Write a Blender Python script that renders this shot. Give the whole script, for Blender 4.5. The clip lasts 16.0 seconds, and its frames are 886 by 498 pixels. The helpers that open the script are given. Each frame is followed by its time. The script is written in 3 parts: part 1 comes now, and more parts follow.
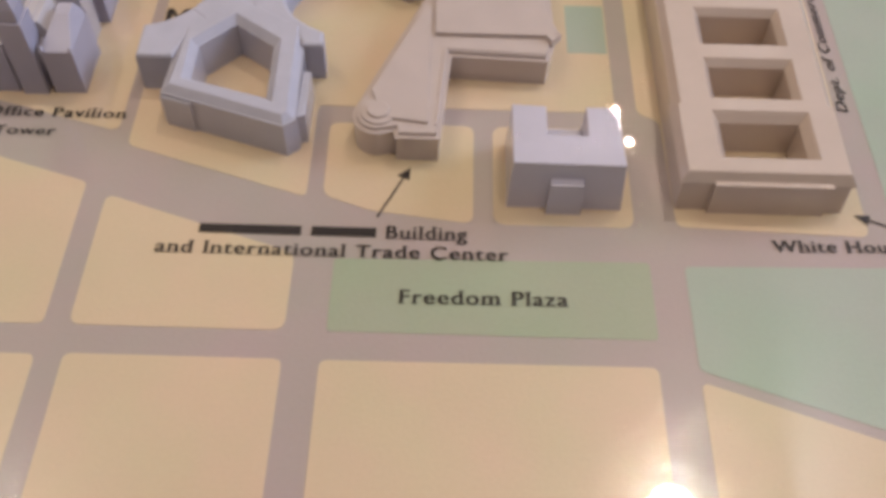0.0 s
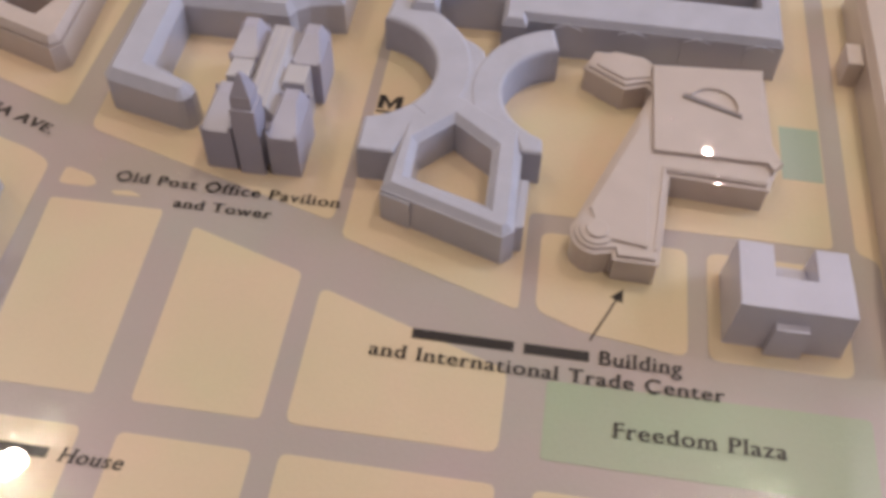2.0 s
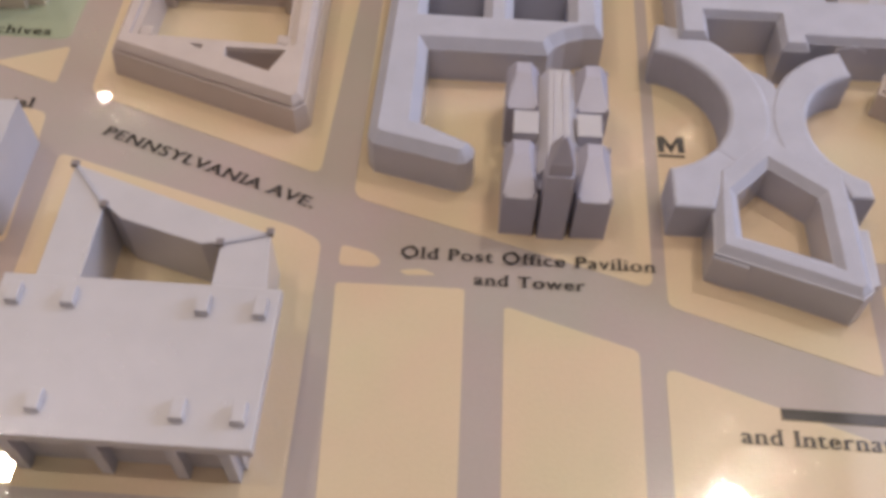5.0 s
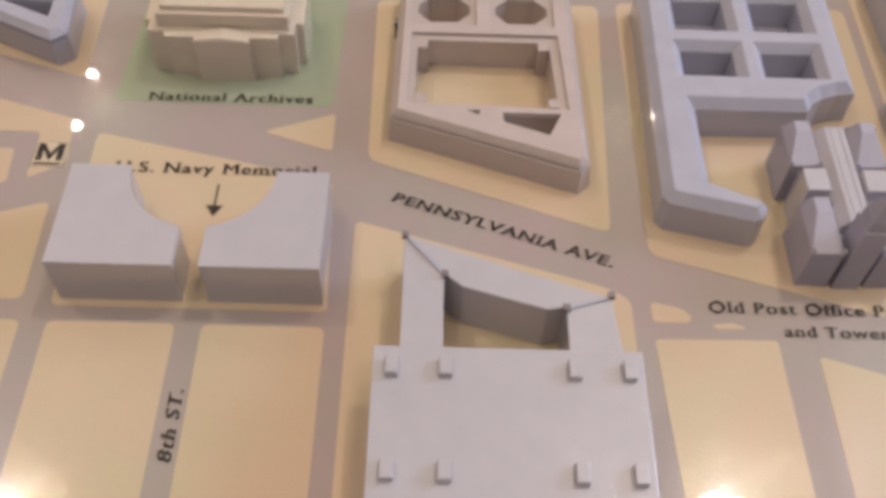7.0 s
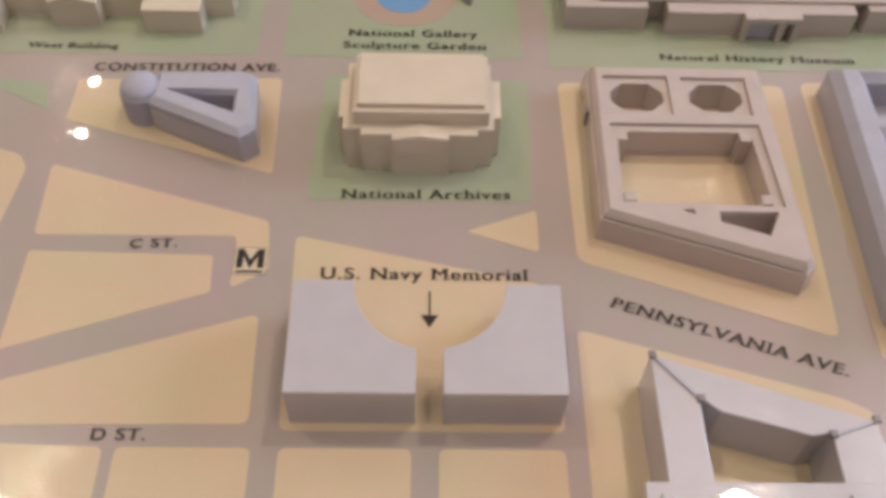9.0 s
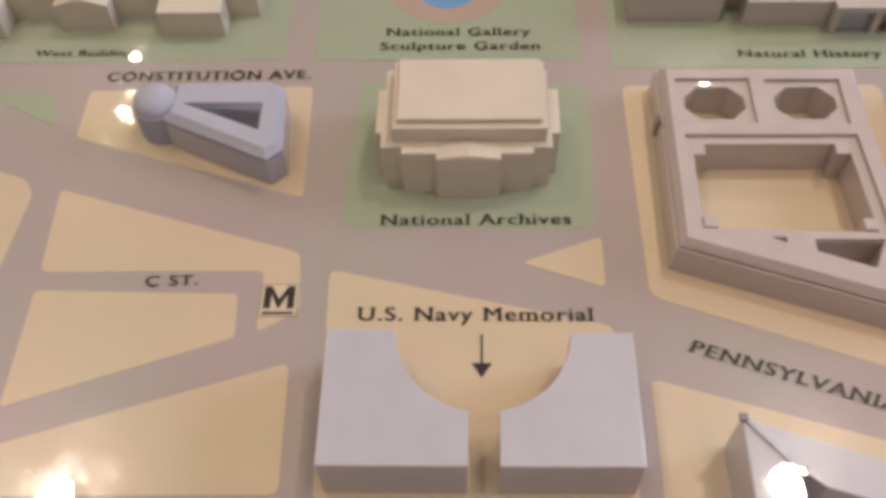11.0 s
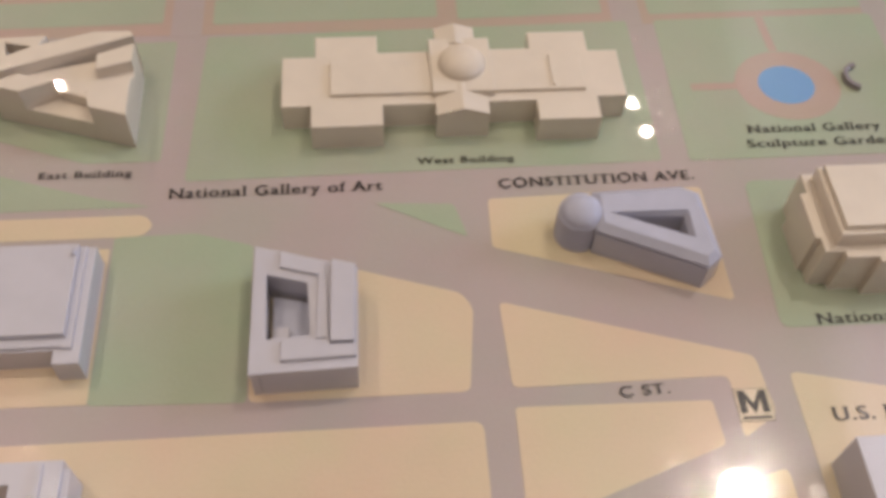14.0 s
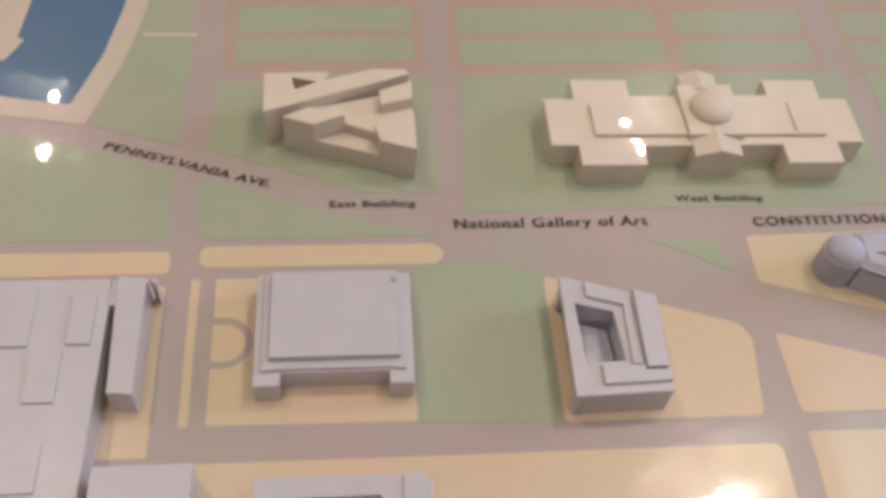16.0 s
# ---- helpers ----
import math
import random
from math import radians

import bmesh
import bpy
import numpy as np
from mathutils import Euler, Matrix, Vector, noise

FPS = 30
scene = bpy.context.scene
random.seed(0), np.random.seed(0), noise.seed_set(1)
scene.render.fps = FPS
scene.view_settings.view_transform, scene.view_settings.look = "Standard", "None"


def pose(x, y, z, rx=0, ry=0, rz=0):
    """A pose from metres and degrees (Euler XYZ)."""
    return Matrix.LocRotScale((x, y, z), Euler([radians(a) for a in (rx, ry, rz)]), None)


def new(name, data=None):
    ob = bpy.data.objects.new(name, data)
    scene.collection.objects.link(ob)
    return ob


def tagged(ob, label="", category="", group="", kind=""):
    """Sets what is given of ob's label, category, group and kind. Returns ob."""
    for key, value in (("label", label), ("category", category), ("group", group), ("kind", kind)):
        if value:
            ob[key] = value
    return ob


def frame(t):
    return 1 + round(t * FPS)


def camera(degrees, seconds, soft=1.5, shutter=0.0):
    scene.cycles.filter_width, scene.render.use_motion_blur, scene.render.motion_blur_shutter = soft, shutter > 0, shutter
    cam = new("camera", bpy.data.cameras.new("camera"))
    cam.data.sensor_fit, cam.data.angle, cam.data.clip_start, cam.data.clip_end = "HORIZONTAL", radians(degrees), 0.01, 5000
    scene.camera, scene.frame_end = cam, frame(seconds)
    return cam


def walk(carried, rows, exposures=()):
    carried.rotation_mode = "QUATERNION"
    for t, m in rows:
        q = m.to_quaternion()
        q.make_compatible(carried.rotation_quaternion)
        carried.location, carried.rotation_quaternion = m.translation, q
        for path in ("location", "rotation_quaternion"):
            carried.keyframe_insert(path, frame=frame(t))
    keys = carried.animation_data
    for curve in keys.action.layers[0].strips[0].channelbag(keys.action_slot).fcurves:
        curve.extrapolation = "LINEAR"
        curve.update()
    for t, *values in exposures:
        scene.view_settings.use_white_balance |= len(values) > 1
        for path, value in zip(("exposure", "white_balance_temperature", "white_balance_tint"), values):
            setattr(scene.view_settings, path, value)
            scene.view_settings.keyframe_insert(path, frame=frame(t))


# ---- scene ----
from mathutils import geometry as mathutils_geometry

cam = camera(49.18, 16.0, soft=4.2)
# seconds, eye x y z in metres, turn x y z in degrees; the map's surface is z = 0
ROWS = [
    (0.0, -0.0049, 0.0004, 0.4547, 36.17, -0.91, 1.33),
    (0.5, -0.0271, 0.0225, 0.4481, 35.77, -1.07, 2.68),
    (1.0, -0.0431, 0.0396, 0.4491, 35.88, -0.76, 4.05),
    (1.5, -0.0742, 0.0479, 0.4759, 36.79, -0.88, 7.06),
    (2.0, -0.0968, 0.0451, 0.4857, 36.91, -1.14, 8.34),
    (2.5, -0.1295, 0.0359, 0.5132, 37.12, -1.65, 6.21),
    (3.0, -0.1776, 0.0413, 0.5196, 37.29, -1.00, 4.85),
    (3.2, -0.1935, 0.0476, 0.5193, 37.14, -1.11, 5.18),
    (5.3, -0.3468, 0.1170, 0.4704, 34.67, -0.62, 3.39),
    (5.5, -0.3648, 0.1201, 0.4710, 34.71, -0.57, 3.11),
    (6.0, -0.3977, 0.1198, 0.4828, 34.92, -0.64, 2.88),
    (6.5, -0.4638, 0.1077, 0.4944, 35.55, -1.03, 2.34),
    (7.0, -0.5343, 0.1084, 0.5041, 35.79, -1.51, 0.83),
    (7.5, -0.5824, 0.1171, 0.5276, 36.36, -1.97, -0.30),
    (8.0, -0.6217, 0.1275, 0.5406, 36.73, -1.97, -0.92),
    (8.5, -0.6686, 0.1377, 0.5430, 36.63, -2.22, -0.89),
    (9.0, -0.6814, 0.1779, 0.5247, 35.65, -1.35, -0.11),
    (9.2, -0.6812, 0.1908, 0.5106, 35.07, -0.81, 0.60),
    (11.3, -0.6888, 0.2561, 0.4735, 33.41, 1.16, 0.59),
    (11.5, -0.7220, 0.2449, 0.4628, 33.17, 0.30, -1.14),
    (12.0, -0.7811, 0.2494, 0.4754, 33.76, -0.40, -3.69),
    (12.5, -0.8368, 0.2776, 0.4870, 33.75, -0.52, -5.36),
    (13.0, -0.8992, 0.2980, 0.4821, 33.55, -1.14, -5.22),
    (13.5, -0.9745, 0.3047, 0.5006, 34.12, -1.51, -4.25),
    (14.0, -1.0210, 0.2993, 0.5324, 34.80, -1.94, -4.17),
    (14.5, -1.0840, 0.2937, 0.5517, 35.04, -2.65, -3.80),
    (15.0, -1.1398, 0.3031, 0.5596, 35.17, -3.32, -2.87),
    (15.5, -1.1872, 0.3009, 0.5653, 35.30, -3.51, -3.19),
    (16.0, -1.2398, 0.2952, 0.5666, 35.73, -4.10, -4.00),
]
walk(cam, [(t, pose(x, y, z, rx, ry, rz)) for t, x, y, z, rx, ry, rz in ROWS],
     exposures=[(0.0, 0.15, 7650, 11), (3.0, 0.1, 7450, 11), (6.0, 0.2, 7450, 11), (9.0, 0.22, 7600, 11), (12.0, 0.19, 7430, 11), (16.0, 0.24, 7330, 11)])

# ---------------------------------------------------------------- light
world = bpy.data.worlds.new("hall_air")
scene.world = world
world.use_nodes = True
world.node_tree.nodes["Background"].inputs[0].default_value = (0.9, 0.85, 0.8, 1)
world.node_tree.nodes["Background"].inputs[1].default_value = 0.05

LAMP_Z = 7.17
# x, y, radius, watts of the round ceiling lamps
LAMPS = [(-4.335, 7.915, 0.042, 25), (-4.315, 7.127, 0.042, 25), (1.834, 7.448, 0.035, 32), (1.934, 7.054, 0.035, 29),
         # last four unseen: overhead pair for short shadows, rear pair added as fill
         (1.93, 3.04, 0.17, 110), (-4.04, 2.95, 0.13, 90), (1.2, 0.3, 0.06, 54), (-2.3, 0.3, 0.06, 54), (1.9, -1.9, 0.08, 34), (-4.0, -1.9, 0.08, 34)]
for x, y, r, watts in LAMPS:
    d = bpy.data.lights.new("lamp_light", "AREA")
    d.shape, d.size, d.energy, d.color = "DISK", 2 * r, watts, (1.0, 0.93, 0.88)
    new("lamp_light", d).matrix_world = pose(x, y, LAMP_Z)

# cool daylight through the window in the wall beside the map
d = bpy.data.lights.new("window_light", "AREA")
d.shape, d.size, d.size_y, d.energy, d.color = "RECTANGLE", 2.4, 1.5, 115, (0.50, 0.64, 1.0)
new("window_light", d).matrix_world = pose(2.93, 1.5, 1.65, 0, 90, 0)
# ---------------------------------------------------------------- materials
def material(name, colour, rough=0.6, coat=0.0, coat_rough=0.04, vary=0.06, blotch=25.0, grain=900.0, bump=0.0, ripple=0.0, metal=0.0, spec=0.5, drift=0.0):
    m = bpy.data.materials.new(name)
    m.use_nodes = True
    n, l = m.node_tree.nodes, m.node_tree.links
    b = n["Principled BSDF"]
    at = n.new("ShaderNodeNewGeometry")
    big, fine = n.new("ShaderNodeTexNoise"), n.new("ShaderNodeTexNoise")
    for tex, scale, detail in ((big, blotch, 3.0), (fine, grain, 2.0)):
        tex.inputs["Scale"].default_value, tex.inputs["Detail"].default_value = scale, detail
        l.new(at.outputs["Position"], tex.inputs["Vector"])
    mix = n.new("ShaderNodeMath")
    mix.operation = "MULTIPLY_ADD"
    l.new(fine.outputs["Fac"], mix.inputs[0])
    mix.inputs[1].default_value = 0.5
    l.new(big.outputs["Fac"], mix.inputs[2])
    ramp = n.new("ShaderNodeMapRange")
    ramp.inputs["From Min"].default_value, ramp.inputs["From Max"].default_value = 0.45, 1.05
    ramp.inputs["To Min"].default_value, ramp.inputs["To Max"].default_value = 1 - vary, 1 + vary
    l.new(mix.outputs[0], ramp.inputs["Value"])
    tint = n.new("ShaderNodeVectorMath")
    tint.operation = "SCALE"
    tint.inputs[0].default_value = colour
    l.new(ramp.outputs["Result"], tint.inputs["Scale"])
    l.new(tint.outputs["Vector"], b.inputs["Base Color"])
    if drift:
        # faded print: patches lean a little to rose
        fade, cut, mix = n.new("ShaderNodeTexNoise"), n.new("ShaderNodeMapRange"), n.new("ShaderNodeVectorMath")
        fade.inputs["Scale"].default_value, fade.inputs["Detail"].default_value = 14.0, 4.0
        l.new(at.outputs["Position"], fade.inputs["Vector"])
        cut.inputs["From Min"].default_value, cut.inputs["From Max"].default_value = 0.3, 0.7
        cut.inputs["To Min"].default_value, cut.inputs["To Max"].default_value = -0.5, 0.5
        l.new(fade.outputs["Fac"], cut.inputs["Value"])
        mix.operation = "MULTIPLY_ADD"
        mix.inputs[1].default_value = (drift * colour[0], -0.4 * drift * colour[1], 0.5 * drift * colour[2])
        l.new(cut.outputs["Result"], mix.inputs[0])
        l.new(tint.outputs["Vector"], mix.inputs[2])
        l.new(mix.outputs["Vector"], b.inputs["Base Color"])
    b.inputs["Roughness"].default_value, b.inputs["Metallic"].default_value = rough, metal
    b.inputs["Specular IOR Level"].default_value = spec
    b.inputs["Coat IOR"].default_value = 1.7
    b.inputs["Coat Weight"].default_value, b.inputs["Coat Roughness"].default_value = coat, coat_rough
    if bump:
        k = n.new("ShaderNodeBump")
        k.inputs["Strength"].default_value, k.inputs["Distance"].default_value = bump, 0.0005
        l.new(fine.outputs["Fac"], k.inputs["Height"])
        l.new(k.outputs["Normal"], b.inputs["Normal"])
    if ripple:
        # sparse specks and faint waves in the clear gloss film
        wave, speck, cut, add, k = (n.new("ShaderNode" + q) for q in ("TexNoise", "TexNoise", "MapRange", "Math", "Bump"))
        wave.inputs["Scale"].default_value, speck.inputs["Scale"].default_value = 60.0, 620.0
        speck.inputs["Detail"].default_value = 4.0
        for tex in (wave, speck):
            l.new(at.outputs["Position"], tex.inputs["Vector"])
        cut.interpolation_type = "SMOOTHSTEP"
        cut.inputs["From Min"].default_value, cut.inputs["From Max"].default_value = 0.57, 0.82
        l.new(speck.outputs["Fac"], cut.inputs["Value"])
        add.operation = "MULTIPLY_ADD"
        l.new(wave.outputs["Fac"], add.inputs[0])
        add.inputs[1].default_value = 0.04
        l.new(cut.outputs["Result"], add.inputs[2])
        k.inputs["Strength"].default_value, k.inputs["Distance"].default_value = ripple, 0.0004
        l.new(add.outputs[0], k.inputs["Height"])
        l.new(k.outputs["Normal"], b.inputs["Coat Normal"])
    return m


PRINT = dict(rough=0.3, spec=0.22, bump=0.3, coat=1.0, coat_rough=0.012, vary=0.05, blotch=9.0, grain=420.0, ripple=0.07, drift=0.10)
ROAD = material("print_road", (0.385, 0.32, 0.29), **PRINT)
TAN = material("print_tan", (0.585, 0.455, 0.31), **PRINT)
GREEN = material("print_green", (0.325, 0.36, 0.255), **PRINT)
PALE_GREEN = material("print_pale_green", (0.335, 0.39, 0.315), **PRINT)
PINK = material("print_pink_path", (0.41, 0.305, 0.24), **PRINT)
BLUE = material("print_blue", (0.065, 0.14, 0.24), **PRINT)
SKY_BLUE = material("print_light_blue", (0.14, 0.30, 0.50), **PRINT)
SIGN = material("print_sign_ground", (0.62, 0.52, 0.37), **PRINT)
PALE = material("print_pale", (0.52, 0.44, 0.35), **PRINT)
INK = material("print_ink", (0.025, 0.02, 0.018), rough=0.3, spec=0.24, bump=0.1, coat=1.0, coat_rough=0.012, vary=0.1)
MODEL = dict(rough=0.36, coat=0.9, coat_rough=0.014, vary=0.05, blotch=45.0, grain=1400.0, bump=0.16, ripple=0.16)
LILAC = material("lilac_grey_paint", (0.465, 0.44, 0.47), **MODEL)
LAVENDER = material("lavender_paint", (0.47, 0.45, 0.53), **MODEL)
GREY = material("cool_grey_paint", (0.40, 0.395, 0.46), **MODEL)
ROSE = material("rose_beige_paint", (0.48, 0.40, 0.37), **MODEL)
BROWN = material("warm_beige_paint", (0.50, 0.40, 0.34), **MODEL)
CREAM = material("cream_paint", (0.63, 0.54, 0.435), **MODEL)
MATTE_CREAM = material("matte_cream_paint", (0.60, 0.51, 0.41), rough=0.7, spec=0.3, vary=0.07, blotch=60.0, grain=1400.0, bump=0.3)
MATTE_ROSE = material("matte_rose_paint", (0.48, 0.40, 0.37), rough=0.65, spec=0.3, vary=0.07, blotch=60.0, grain=1400.0, bump=0.3)
MATTE_GREY = material("matte_grey_paint", (0.40, 0.395, 0.46), rough=0.7, spec=0.3, vary=0.07, blotch=60.0, grain=1400.0, bump=0.3)
SLATE = material("slate_violet_paint", (0.37, 0.35, 0.42), **dict(MODEL, rough=0.5, coat=0.15, coat_rough=0.2))
DARK = material("dark_groove_paint", (0.2, 0.17, 0.18), **MODEL)
WOOD = material("plinth_wood", (0.16, 0.09, 0.05), rough=0.45, vary=0.2, blotch=6.0, grain=60.0)
PLASTER = material("hall_plaster", (0.42, 0.41, 0.42), rough=0.9, vary=0.05, blotch=1.2, grain=40.0)
DIM_PLASTER = material("hall_tan_paint", (0.45, 0.375, 0.315), rough=0.9, vary=0.05, blotch=1.2, grain=40.0)
BLUE_PLASTER = material("hall_blue_grey_paint", (0.34, 0.37, 0.50), rough=0.9, vary=0.05, blotch=1.2, grain=40.0)
CEIL = material("hall_ceiling", (0.62, 0.58, 0.56), rough=0.9, vary=0.05, blotch=0.8, grain=30.0)
CARPET = material("hall_floor", (0.34, 0.31, 0.30), rough=0.95, vary=0.2, blotch=3.0, grain=300.0)
DAY_SKY = material("day_sky", (0.5, 0.6, 0.75), rough=1.0)
DAY_SKY.node_tree.nodes["Principled BSDF"].inputs["Emission Color"].default_value = (0.55, 0.72, 1.0, 1)
DAY_SKY.node_tree.nodes["Principled BSDF"].inputs["Emission Strength"].default_value = 2.0
METAL = material("lamp_metal", (0.5, 0.5, 0.5), rough=0.35, metal=1.0)

# ---------------------------------------------------------------- mesh tools (plan numbers are millimetres)
MM = 0.001


def area(p):
    return sum(a[0] * b[1] - b[0] * a[1] for a, b in zip(p, p[1:] + p[:1])) / 2


def turned(p, ccw=True):
    p = [tuple(q) for q in p]
    return p if (area(p) > 0) == ccw else p[::-1]


def inset(p, d):
    out = []
    for i, b in enumerate(p):
        a, c = p[i - 1], p[(i + 1) % len(p)]
        u, v = Vector((b[0] - a[0], b[1] - a[1])).normalized(), Vector((c[0] - b[0], c[1] - b[1])).normalized()
        n, m = Vector((-u.y, u.x)), Vector((-v.y, v.x))
        k = (n + m) * (d / max(0.35, 1 + n.dot(m)))
        out.append((b[0] + k.x, b[1] + k.y))
    return out


def rounded(p, r, n=4):
    """Corners of a polygon rounded with radius about r."""
    p, out = turned(p), []
    for i, b in enumerate(p):
        a, c = Vector(p[i - 1]), Vector(p[(i + 1) % len(p)])
        b = Vector(b)
        u, v = a - b, c - b
        k = min(r, u.length * 0.45, v.length * 0.45)
        s, e = b + u.normalized() * k, b + v.normalized() * k
        for j in range(n + 1):
            f = j / n
            out.append(tuple((1 - f) ** 2 * s + 2 * f * (1 - f) * b + f * f * e))
    return out


def rect(x0, y0, x1, y1):
    return [(x0, y0), (x1, y0), (x1, y1), (x0, y1)]


def arc(cx, cy, r, a0, a1, n=14, ry=None):
    return [(cx + r * math.cos(radians(a0 + (a1 - a0) * i / n)), cy + (ry or r) * math.sin(radians(a0 + (a1 - a0) * i / n))) for i in range(n + 1)]


def ring(cx, cy, r, n=32, ry=None):
    return arc(cx, cy, r, 0, 360 - 360 / n, n - 1, ry)


def prism(bm, outer, levels, holes=(), grow=0.5):
    """A solid over a plan outline: levels are (height, inset) from bottom to top; holes go right through and widen by grow times the inset."""
    loops = [turned(outer)] + [turned(h, False) for h in holes]
    rows = []
    for z, d in levels:
        rows.append([[bm.verts.new((x * MM, y * MM, z * MM)) for x, y in (inset(p, d if i == 0 else d * grow) if d else p)] for i, p in enumerate(loops)])
    for lo, hi in zip(rows, rows[1:]):
        for a, b in zip(lo, hi):
            for i in range(len(a)):
                j = (i + 1) % len(a)
                bm.faces.new((a[i], a[j], b[j], b[i]))
    for row, up in ((rows[0], False), (rows[-1], True)):
        flat = [v for p in row for v in p]
        for tri in mathutils_geometry.tessellate_polygon([[v.co for v in p] for p in row]):
            q = [flat[i] for i in tri]
            if len(set(q)) == 3:
                f = bm.faces.new(q)
                f.normal_update()
                if (f.normal.z > 0) != up:
                    f.normal_flip()
    return bm


def block(outer, z0, z1, holes=(), edge=0.5, draft=0.0):
    bm = bmesh.new()
    edge = min(edge, (z1 - z0) * 0.4)
    levels = [(z0, -draft), (z1 - edge, 0), (z1 - edge * 0.3, edge * 0.3), (z1, edge)] if edge else [(z0, -draft), (z1, 0)]
    return prism(bm, outer, levels, holes)


def solid(verts, faces):
    bm = bmesh.new()
    v = [bm.verts.new((x * MM, y * MM, z * MM)) for x, y, z in verts]
    for f in faces:
        bm.faces.new([v[i] for i in f])
    bmesh.ops.recalc_face_normals(bm, faces=bm.faces)
    return bm


def gable(x0, y0, x1, y1, z0, eave, ridge, along="y"):
    """A box with a pitched roof, its ridge along x or y."""
    if along == "y":
        m = (x0 + x1) / 2
        end = [(x0, z0), (x1, z0), (x1, eave), (m, ridge), (x0, eave)]
        v = [(x, y0, z) for x, z in end] + [(x, y1, z) for x, z in end]
    else:
        m = (y0 + y1) / 2
        end = [(y0, z0), (y1, z0), (y1, eave), (m, ridge), (y0, eave)]
        v = [(x0, y, z) for y, z in end] + [(x1, y, z) for y, z in end]
    return solid(v, [(0, 1, 2, 3, 4), (9, 8, 7, 6, 5)] + [(i, (i + 1) % 5, (i + 1) % 5 + 5, i + 5) for i in range(5)])


def hip(x0, y0, x1, y1, z0, eave, top, tx=0.3, ty=0.3):
    """A box with a steep truncated hip roof."""
    dx, dy = (x1 - x0) * tx, (y1 - y0) * ty
    base = rect(x0, y0, x1, y1)
    cap = rect(x0 + dx, y0 + dy, x1 - dx, y1 - dy)
    v = [(x, y, z0) for x, y in base] + [(x, y, eave) for x, y in base] + [(x, y, top) for x, y in cap]
    f = [(3, 2, 1, 0), (8, 9, 10, 11)]
    for k in (0, 4):
        f += [(k + i, k + (i + 1) % 4, k + 4 + (i + 1) % 4, k + 4 + i) for i in range(4)]
    return solid(v, f)


def dome(cx, cy, r, z0, height, n=28, rings=8):
    bm = bmesh.new()
    rows = []
    for i in range(rings):
        a = radians(90 * i / rings)
        rows.append([bm.verts.new((p[0] * MM, p[1] * MM, (z0 + height * math.sin(a)) * MM)) for p in ring(cx, cy, r * math.cos(a), n)])
    tip = bm.verts.new((cx * MM, cy * MM, (z0 + height) * MM))
    for a, b in zip(rows, rows[1:]):
        for i in range(n):
            bm.faces.new((a[i], a[(i + 1) % n], b[(i + 1) % n], b[i]))
    for i in range(n):
        bm.faces.new((rows[-1][i], rows[-1][(i + 1) % n], tip))
    for f in bm.faces:
        f.smooth = True
    return bm


def thing(name, label, category, group="", kind=""):
    return tagged(new(name), label, category, group, kind)


def part(name, bm, mat, parent, label=""):
    me = bpy.data.meshes.new(name)
    bm.to_mesh(me)
    bm.free()
    me.materials.append(mat)
    ob = new(name, me)
    ob.parent = parent
    return tagged(ob, label)


def alone(name, bm, mat, label, category, kind="", group=""):
    return tagged(part(name, bm, mat, None), label, category, group, kind)

# ---------------------------------------------------------------- hall round the map table
HX0, HX1, HY0, HY1, HZ0, HZ1 = -6.5, 2.9, -3.0, 9.5, -0.86, 7.32
alone("floor", block(rect(HX0 * 1000, HY0 * 1000, HX1 * 1000, HY1 * 1000), HZ0 * 1000 - 120, HZ0 * 1000, edge=0), CARPET, "pale stone floor of the exhibition hall", "floor", "structure")
alone("ceiling", block(rect(HX0 * 1000, HY0 * 1000, HX1 * 1000, HY1 * 1000), HZ1 * 1000, HZ1 * 1000 + 150, edge=0), CEIL, "plain high ceiling of the exhibition hall", "ceiling", "structure")
# daylight windows: one in the wall beside the map, one behind the visitor
WZ0, WZ1 = 0.9, 2.4


def span(u0, u1, v0, v1, z0, z1, along, edge=0.0):
    """A box from u0 to u1 along a wall, v0 to v1 through it, in metres."""
    flat = rect(v0 * 1000, u0 * 1000, v1 * 1000, u1 * 1000) if along == "y" else rect(u0 * 1000, v0 * 1000, u1 * 1000, v1 * 1000)
    return block(flat, z0 * 1000, z1 * 1000, edge=edge)


